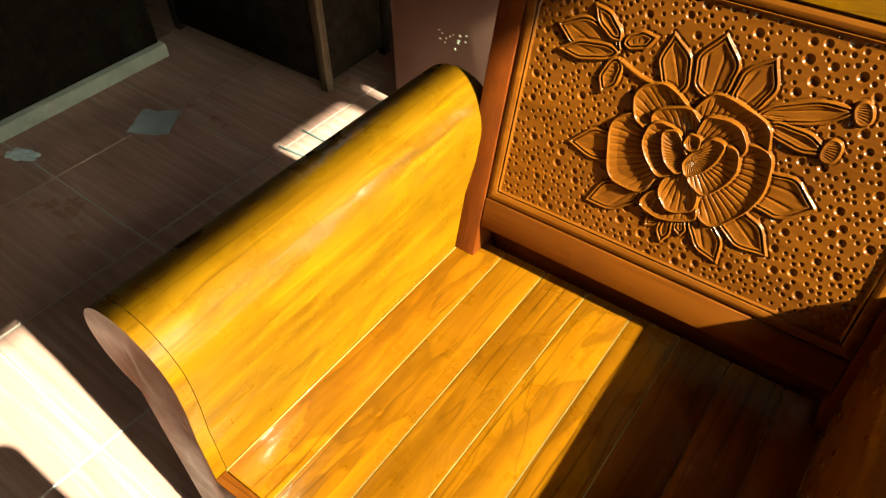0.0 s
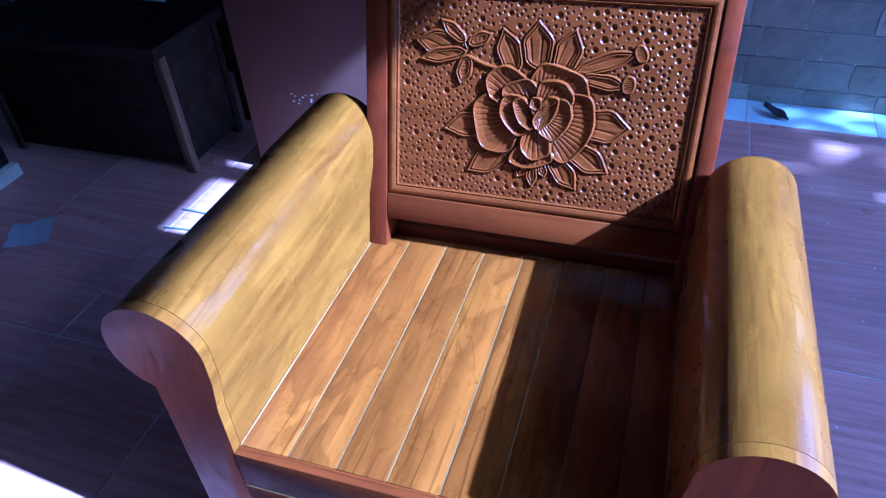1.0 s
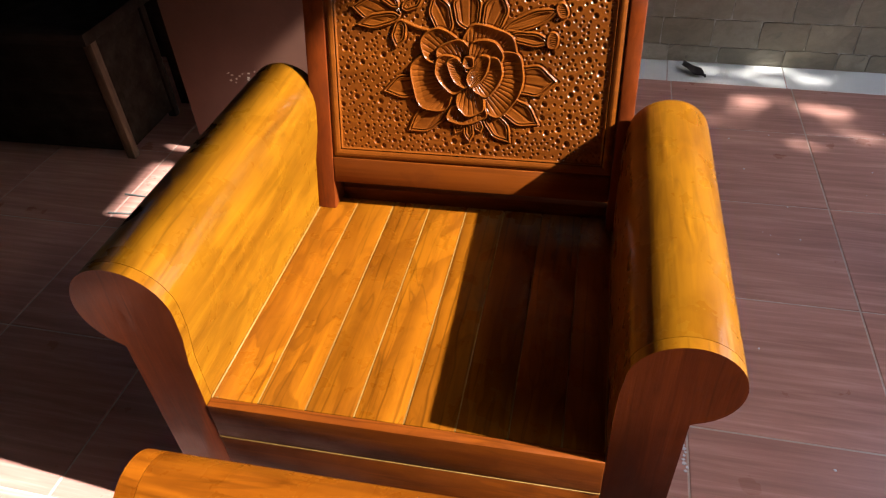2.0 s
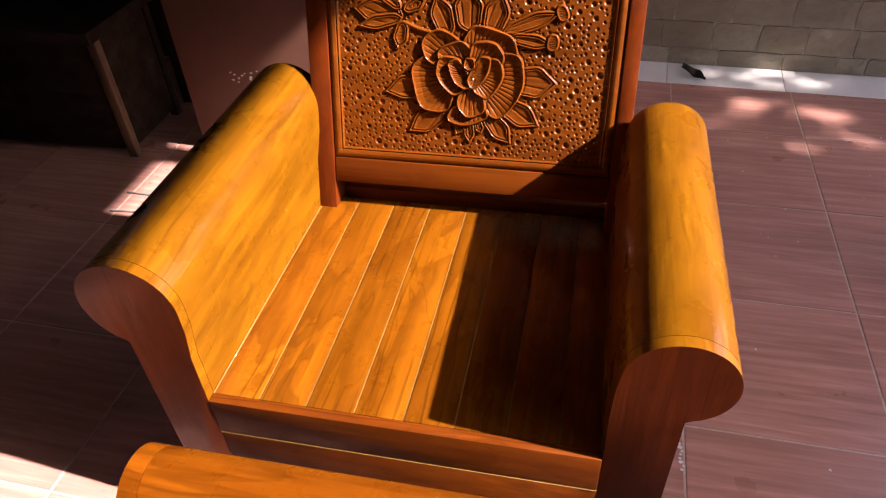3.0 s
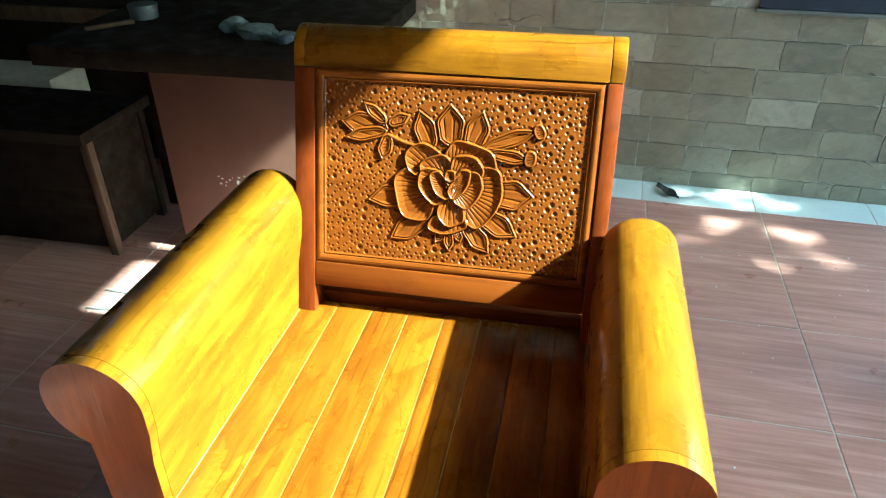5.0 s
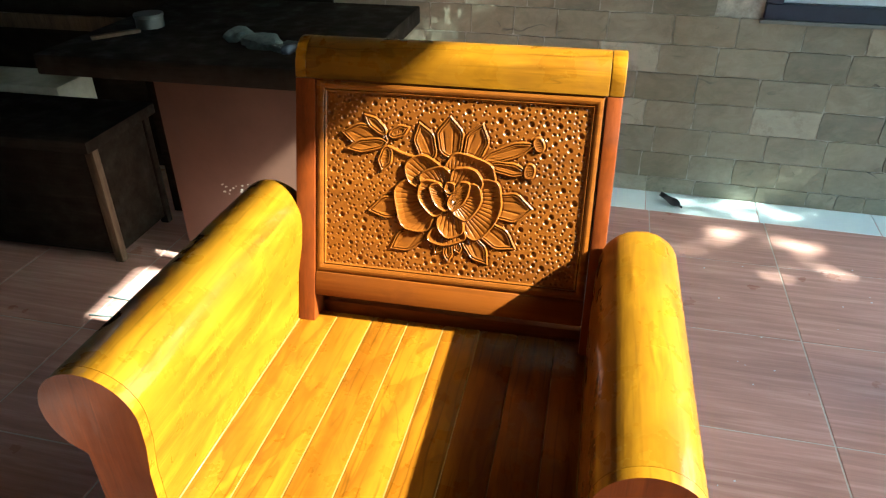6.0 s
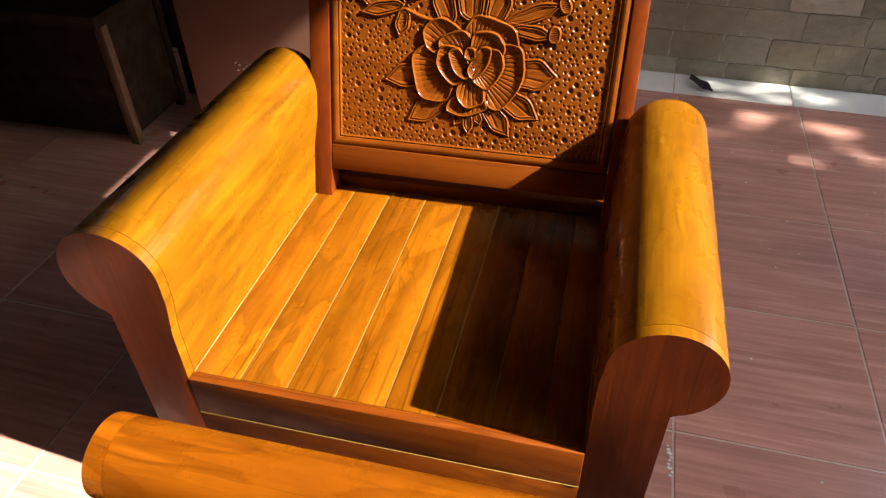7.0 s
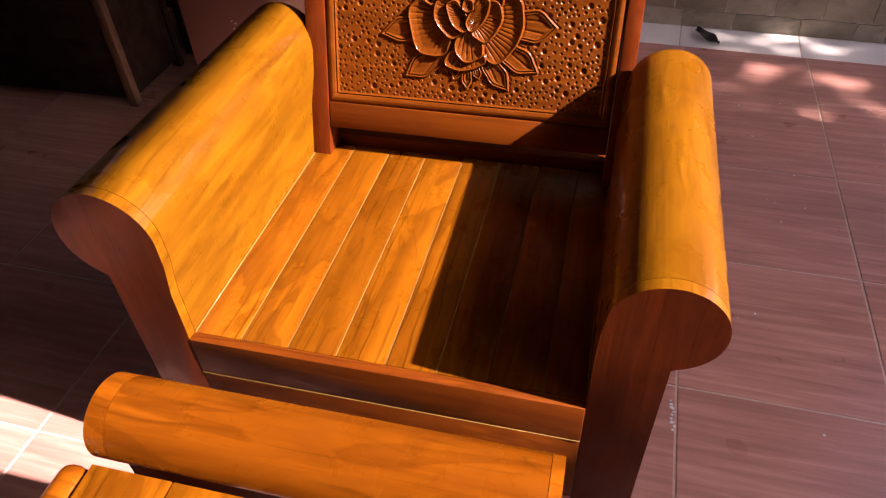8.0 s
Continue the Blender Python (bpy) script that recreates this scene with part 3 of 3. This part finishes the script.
end_roll = part("end_roll", prism(bo, across, 0.084, 0.5885, 0.0006), BENCH_WOOD, bench)
part("roll_cap", prism(bo, across, 0.058, 0.0833, 0.011), BENCH_WOOD, end_roll)
part("roll_cap", prism(bo, across, 0.5893, 0.603, 0.004), BENCH_WOOD, end_roll)
part("end_panel", box(0.07, 0.595, -0.25, -0.195, 0.0, 0.492, 0.003), RAIL_WOOD, bench)
part("edge_board", box(0.012, 0.0525, -1.25, -0.276, 0.455, 0.506, 0.016, 3), BENCH_WOOD, bench)
for k in range(5):
    part("top_plank", box(0.0535 + k * 0.109, 0.0535 + k * 0.109 + 0.1075, -1.25, -0.276, 0.470, 0.506, 0.002), SEAT_WOOD, bench)
part("front_apron", box(0.040, 0.065, -1.24, -0.29, 0.33, 0.4545, 0.002), RAIL_WOOD, bench)
part("leg", box(0.035, 0.095, -1.25, -1.19, 0.0, 0.4545, 0.003), POST_WOOD, bench)
part("leg", box(0.53, 0.59, -1.25, -1.19, 0.0, 0.4695, 0.003), POST_WOOD, bench)

# ---- work table behind, with its brown side board ----
table = thing("work_table", (-0.6, 1.5, 0), "dark wooden work table with a plain brown side board", "table")
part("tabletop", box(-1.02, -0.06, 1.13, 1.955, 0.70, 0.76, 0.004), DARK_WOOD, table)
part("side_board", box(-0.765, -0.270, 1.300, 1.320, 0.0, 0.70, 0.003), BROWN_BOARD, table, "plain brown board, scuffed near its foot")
# added near-black panel that stands in for the shade under the table
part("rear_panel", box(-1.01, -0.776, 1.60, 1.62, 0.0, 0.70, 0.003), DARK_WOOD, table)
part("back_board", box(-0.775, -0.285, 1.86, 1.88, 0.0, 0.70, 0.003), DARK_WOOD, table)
part("shelf", box(-0.76, -0.29, 1.321, 1.859, 0.30, 0.32, 0.002), DARK_WOOD, table)

shutter = thing("dark_shutter", (-1.2, 2.0, 0), "dark timber shutter leaning on the wall behind the table", "shutter")
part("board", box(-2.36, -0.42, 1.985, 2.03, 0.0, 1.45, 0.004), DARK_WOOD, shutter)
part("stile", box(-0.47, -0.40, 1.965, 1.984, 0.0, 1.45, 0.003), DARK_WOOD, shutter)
part("middle_rail", box(-2.34, -0.48, 1.967, 1.984, 0.60, 0.66, 0.003), OLD_WOOD, shutter, "worn paler rail")

stool = thing("plank_bench", (-1.4, 1.35, 0), "old dark plank bench with a closed front under the table edge", "bench")
part("seat", box(-1.78, -0.965, 1.17, 1.56, 0.43, 0.47, 0.004), DARK_WOOD, stool)
# rear legs get the near-black wood: their shade is put into the colour
for x in (-1.01, -1.76):
    for y in (1.205, 1.50):
        part("leg", box(x, x + 0.033, y, y + 0.03, 0.0, 0.43, 0.003), OLD_WOOD if y < 1.3 else DARK_WOOD, stool)
# dark side added where only black shade lies beside the front leg
part("side_board", box(-1.005, -0.987, 1.236, 1.53, 0.03, 0.428, 0.002), DARK_WOOD, stool)
part("front_board", box(-1.726, -1.012, 1.21, 1.23, 0.03, 0.425, 0.002), DARK_WOOD, stool)

# ---- clutter on the table and the floor ----
def lump(bm, centre, size, seed, rough=0.25, turn=0.0):
    """A soft uneven lump, squashed on its support."""
    made = bmesh.ops.create_icosphere(bm, subdivisions=3, radius=1.0)["verts"]
    rot = Matrix.Rotation(turn, 3, "Z")
    for v in made:
        k = 1 + rough * noise.noise(v.co * 1.7 + Vector((seed, 0, 0))) + 0.4 * rough * noise.noise(v.co * 5 + Vector((0, seed, 0)))
        p = Vector((v.co.x * size[0], v.co.y * size[1], max(v.co.z, -0.5) * size[2])) * k
        v.co = Vector(centre) + rot @ p


glove = thing("work_glove", (-0.41, 1.34, 0.76), "crumpled grey-green cotton work glove on the table", "glove")
bmg = bmesh.new()
lump(bmg, (-0.40, 1.34, 0.772), (0.085, 0.042, 0.024), 3.0, 0.35, -0.35)
lump(bmg, (-0.49, 1.385, 0.775), (0.04, 0.028, 0.026), 7.0, 0.4, 0.9)
for k in range(4):
    lump(bmg, (-0.325 + 0.008 * k, 1.285 + 0.02 * k, 0.768), (0.035, 0.010, 0.011), 9.0 + k, 0.3, -0.45 + 0.1 * k)
part("cotton", bmg, CLOTH, glove)
cuff = bmesh.new()
lump(cuff, (-0.285, 1.283, 0.770), (0.016, 0.034, 0.017), 21.0, 0.2, -0.3)
part("cuff", cuff, NAVY, glove, "dark knitted cuff")

tin = thing("paint_tin", (-0.86, 1.49, 0.76), "small dull metal tin with a lid on the table", "tin")
bmt = bmesh.new()
bmesh.ops.create_cone(bmt, segments=32, radius1=0.045, radius2=0.045, depth=0.035, cap_ends=True, matrix=Matrix.Translation((-0.86, 1.49, 0.7775)))
bmesh.ops.bevel(bmt, geom=[e for e in bmt.edges if e.calc_face_angle(0) > 1], offset=0.002, segments=2, affect="EDGES")
can = part("can", bmt, TIN, tin)
bmt = bmesh.new()
bmesh.ops.create_cone(bmt, segments=32, radius1=0.048, radius2=0.047, depth=0.009, cap_ends=True, matrix=Matrix.Translation((-0.86, 1.49, 0.7995)))
part("lid", bmt, TIN, can)

stick = thing("wooden_stick", (-0.90, 1.37, 0.76), "thin pale wooden stick lying by the tin", "stick")
bmt = box(-0.075, 0.075, -0.009, 0.009, 0, 0.012, 0.002)
bmt.transform(Matrix.Translation((-0.90, 1.36, 0.76)) @ Matrix.Rotation(0.9, 4, "Z"))
part("strip", bmt, OLD_WOOD, stick)

paper = thing("paper_sheet", (-1.31, 0.76, 0.0), "creased white paper sheet lying on the floor tiles", "paper")
bmp = bmesh.new()
grid = [[bmp.verts.new((0, 0, 0)) for _ in range(9)] for _ in range(9)]
for j in range(9):
    for i in range(9):
        u, v = i / 8 - 0.5, j / 8 - 0.5
        z = 0.006 + 0.012 * abs(u + 0.3 * v) + 0.006 * noise.noise(Vector((4 * u, 4 * v, 1)))
        grid[j][i].co = Vector((-1.30, 0.765, 0)) + Matrix.Rotation(0.55, 3, "Z") @ Vector((0.13 * u, 0.13 * v, z))
for j in range(8):
    for i in range(8):
        bmp.faces.new((grid[j][i], grid[j][i + 1], grid[j + 1][i + 1], grid[j + 1][i]))
bmesh.ops.solidify(bmp, geom=list(bmp.faces), thickness=0.0006)
part("sheet", bmp, PAPER, paper)

scrap = thing("paper_scrap", (-1.49, 0.43, 0.0), "small crumpled scrap of white paper on the floor", "paper")
bmp = bmesh.new()
lump(bmp, (-1.49, 0.43, 0.006), (0.045, 0.022, 0.013), 4.0, 0.6, 0.5)
part("crumple", bmp, PAPER, scrap, smooth=10)

leaf_thing = thing("dry_leaf", (0.945, 2.048, 0.001), "curled dark dry leaf on the white border tiles", "leaf")
bmp = bmesh.new()
rows = []
for i in range(13):
    t = i / 12
    w = 0.024 * math.sin(math.pi * min(1, t * 1.05 + 0.03)) ** 0.7 + 0.001
    rows.append([bmp.verts.new(Vector((0.945, 2.048, 0.004)) + Matrix.Rotation(-0.75, 3, "Z") @ Vector((0.115 * (t - 0.5), k * w, 0.014 * abs(k) ** 1.5 + 0.014 * (1 - t) ** 2 + 0.004 * math.sin(9 * t + 2 * k)))) for k in (-1, -0.5, 0, 0.5, 1)])
for a, b in zip(rows, rows[1:]):
    for k in range(4):
        bmp.faces.new((a[k], a[k + 1], b[k + 1], b[k]))
bmesh.ops.solidify(bmp, geom=list(bmp.faces), thickness=0.001)
part("blade", bmp, DRY_LEAF, leaf_thing)

flecks = thing("floor_flecks", (1.0, 0.3, 0), "pale paint flecks and wood chips scattered on the tiles", "debris", kind="stuff")
bmp = bmesh.new()
fr = random.Random(21)
for k in range(60):
    x, y, q = fr.uniform(0.80, 1.75), fr.uniform(-0.1, 1.75), fr.uniform(0.0012, 0.0038)
    if k < 9:
        x, y, q = 0.818 + fr.uniform(-0.004, 0.004), 0.27 + 0.009 * k, fr.uniform(0.003, 0.006)
    turn = fr.uniform(0, 6.3)
    n = fr.choice((4, 5, 6))
    low = [bmp.verts.new((x + q * fr.uniform(0.6, 1.2) * math.cos(turn + 6.283 * i / n), y + q * fr.uniform(0.6, 1.2) * math.sin(turn + 6.283 * i / n), 0.0003)) for i in range(n)]
    high = [bmp.verts.new((v.co.x * 0.9 + x * 0.1, v.co.y * 0.9 + y * 0.1, 0.0016)) for v in low]
    bmp.faces.new(high)
    for i in range(n):
        bmp.faces.new((low[i], low[(i + 1) % n], high[(i + 1) % n], high[i]))
part("fleck", bmp, PAPER, flecks, smooth=0)

# two thin grey-green strips laid flat across the tiles
for y0, y1, x0, x1 in ((1.004, 0.996, -0.90, -0.72), (0.903, 0.917, -0.90, -0.72)):
    cord = thing("thin_strip", ((x0 + x1) / 2, y0, 0), "thin grey-green strip lying flat on the tiles", "cord", "cords on the floor")
    bmp = box(-0.5, 0.5, -0.003, 0.003, 0.0, 0.005, 0.0015)
    bmp.transform(Matrix.Translation(((x0 + x1) / 2, (y0 + y1) / 2, 0.0002)) @ Matrix.Rotation(math.atan2(y1 - y0, x1 - x0), 4, "Z") @ Matrix.Diagonal((x1 - x0, 1, 1, 1)))
    part("strand", bmp, CLOTH, cord)

bmp = bmesh.new()
for k in range(14):
    x, z = -0.56 + fr.uniform(-0.05, 0.07), 0.275 + fr.uniform(-0.02, 0.035)
    q = fr.uniform(0.0014, 0.004)
    n = 6
    near = [bmp.verts.new((x + 1.6 * q * fr.uniform(0.5, 1.2) * math.cos(6.283 * i / n), 1.2988, z + q * fr.uniform(0.5, 1.2) * math.sin(6.283 * i / n))) for i in range(n)]
    deep = [bmp.verts.new((v.co.x, 1.3002, v.co.z)) for v in near]
    bmp.faces.new(near)
    for i in range(n):
        bmp.faces.new((near[i], near[(i + 1) % n], deep[(i + 1) % n], deep[i]))
part("paint_scuff", bmp, PALE_STONE, table, "pale dried splashes on the side board", 0)

block = thing("pale_block", (-1.75, 1.84, 0), "pale rough stone block against the back wall", "block")
part("stone", box(-2.1, -1.50, 1.72, 1.94, 0.0, 0.44, 0.01), PALE_STONE, block)

cabinet = thing("dark_cabinet", (-1.95, 0.55, 0), "dark cabinet on a pale plinth against the side wall", "cabinet")
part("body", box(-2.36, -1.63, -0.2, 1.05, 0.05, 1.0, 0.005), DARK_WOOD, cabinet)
part("plinth", box(-2.36, -1.605, -0.21, 1.06, 0.0, 0.049, 0.004), PALE_STONE, cabinet, "pale plinth")

# ---- floor tiles, border tiles and stone slabs ----
def tile_mesh(name, w, d, h, bevel):
    me = bpy.data.meshes.new(name)
    bm = box(-w / 2, w / 2, -d / 2, d / 2, -h, 0, 0)
    top = [e for e in bm.edges if all(v.co.z > -1e-6 for v in e.verts)]
    bmesh.ops.bevel(bm, geom=top, offset=bevel, segments=1, affect="EDGES")
    bm.to_mesh(me)
    bm.free()
    return me


def lay(name, me, material, parent, at, turn=None):
    if not me.materials:
        me.materials.append(material)
    ob = new(name, me)
    ob.parent = parent
    ob.matrix_parent_inverse = Matrix.Translation(-parent.location)
    ob.location = at
    if turn:
        ob.rotation_euler = turn
    return ob


BORDER_Y = 1.971


def on_grid(x, y, z):
    turned = Matrix.Rotation(GRID_TURN, 2) @ Vector((x - GX, y - GY))
    return Vector((GX + turned.x, GY + turned.y, z))


whole = tile_mesh("floor_tile", PX - 0.004, PY - 0.004, 0.01, 0.0016)
strip_d = PY
short = tile_mesh("floor_tile_cut", PX - 0.004, strip_d - 0.004, 0.01, 0.0016)
border = tile_mesh("border_tile", PX - 0.003, WALL_Y - BORDER_Y - 0.003, 0.01, 0.0012)
for i in range(-9, 3):
    cx = GX + (i + 0.5) * PX
    if cx + PX / 2 > 2.55 or cx - PX / 2 < -2.45:
        continue
    for j in range(-10, 1):
        lay("floor_tile", whole, TILE, floor, on_grid(cx, GY + (j + 0.5) * PY, 0), (0, 0, GRID_TURN))
    lay("floor_tile", short, TILE, floor, on_grid(cx, GY + PY + strip_d / 2, 0), (0, 0, GRID_TURN))
    lay("border_tile", border, WHITE_TILE, floor, WALL_TURN @ Vector((cx, (BORDER_Y + WALL_Y) / 2, 0.0012)), (0, 0, WALL_ROT))

COURSE = 0.109
slab_rng = random.Random(11)


def slab_mesh(w, h, seed):
    """A split slab: uneven face, chipped corners and a ragged rim."""
    r = random.Random(seed)
    bm = bmesh.new()
    nx, nz = 7, 5
    g = [[None] * nx for _ in range(nz)]
    tilt = r.uniform(-0.006, 0.006)
    for j in range(nz):
        for i in range(nx):
            rim_x, rim_z = i in (0, nx - 1), j in (0, nz - 1)
            ex, ez = (0.0012 if rim_x else 0.004), (0.0011 if rim_z else 0.004)
            x, z = w * (i / (nx - 1) - 0.5), h * (j / (nz - 1) - 0.5)
            chip = r.uniform(0.0, 0.004) if rim_x and rim_z else 0.0
            x -= math.copysign(chip, x)
            z -= math.copysign(chip * 0.7, z)
            y = r.uniform(-0.0012, 0.0012) + tilt * x + (0.0008 if rim_x or rim_z else 0.0)
            g[j][i] = bm.verts.new((x + r.uniform(-ex, ex), y, z + r.uniform(-ez, ez)))
    for j in range(nz - 1):
        for i in range(nx - 1):
            bm.faces.new((g[j][i], g[j][i + 1], g[j + 1][i + 1], g[j + 1][i]))
    rim = bmesh.ops.extrude_edge_only(bm, edges=[e for e in bm.edges if e.is_boundary])["geom"]
    for v in (x for x in rim if isinstance(x, bmesh.types.BMVert)):
        v.co.y = 0.02
    me = bpy.data.meshes.new("stone_slab")
    bmesh.ops.recalc_face_normals(bm, faces=bm.faces)
    bm.to_mesh(me)
    bm.free()
    return me


WIDTHS = (0.105, 0.17, 0.19, 0.212, 0.212, 0.225, 0.24)
slab_sets = {w: [slab_mesh(w - 0.0035, COURSE - 0.0035, 10 * n + k) for k in range(4)] for n, w in enumerate(WIDTHS)}
foot_sets = {w: [slab_mesh(w - 0.003, 0.065, 90 + 10 * n + k) for k in range(2)] for n, w in enumerate(WIDTHS)}
for c in range(12):
    z = 0.034 if c == 0 else 0.068 + (c - 0.5) * COURSE
    x = -2.38 - slab_rng.uniform(0.0, 0.2)
    while x < 2.45:
        w = slab_rng.choice(WIDTHS)
        in_window = x + w > WX0 and x < WX1 and z + COURSE / 2 > WZ0 + 0.004
        if not in_window and x > -2.38 and x + w < 2.45:
            me = slab_rng.choice((foot_sets if c == 0 else slab_sets)[w])
            lay("stone_slab", me, STONE, wall_north, WALL_TURN @ Vector((x + w / 2, WALL_Y + slab_rng.uniform(-0.002, 0.002), z)), (0, 0, WALL_ROT))
        x += w
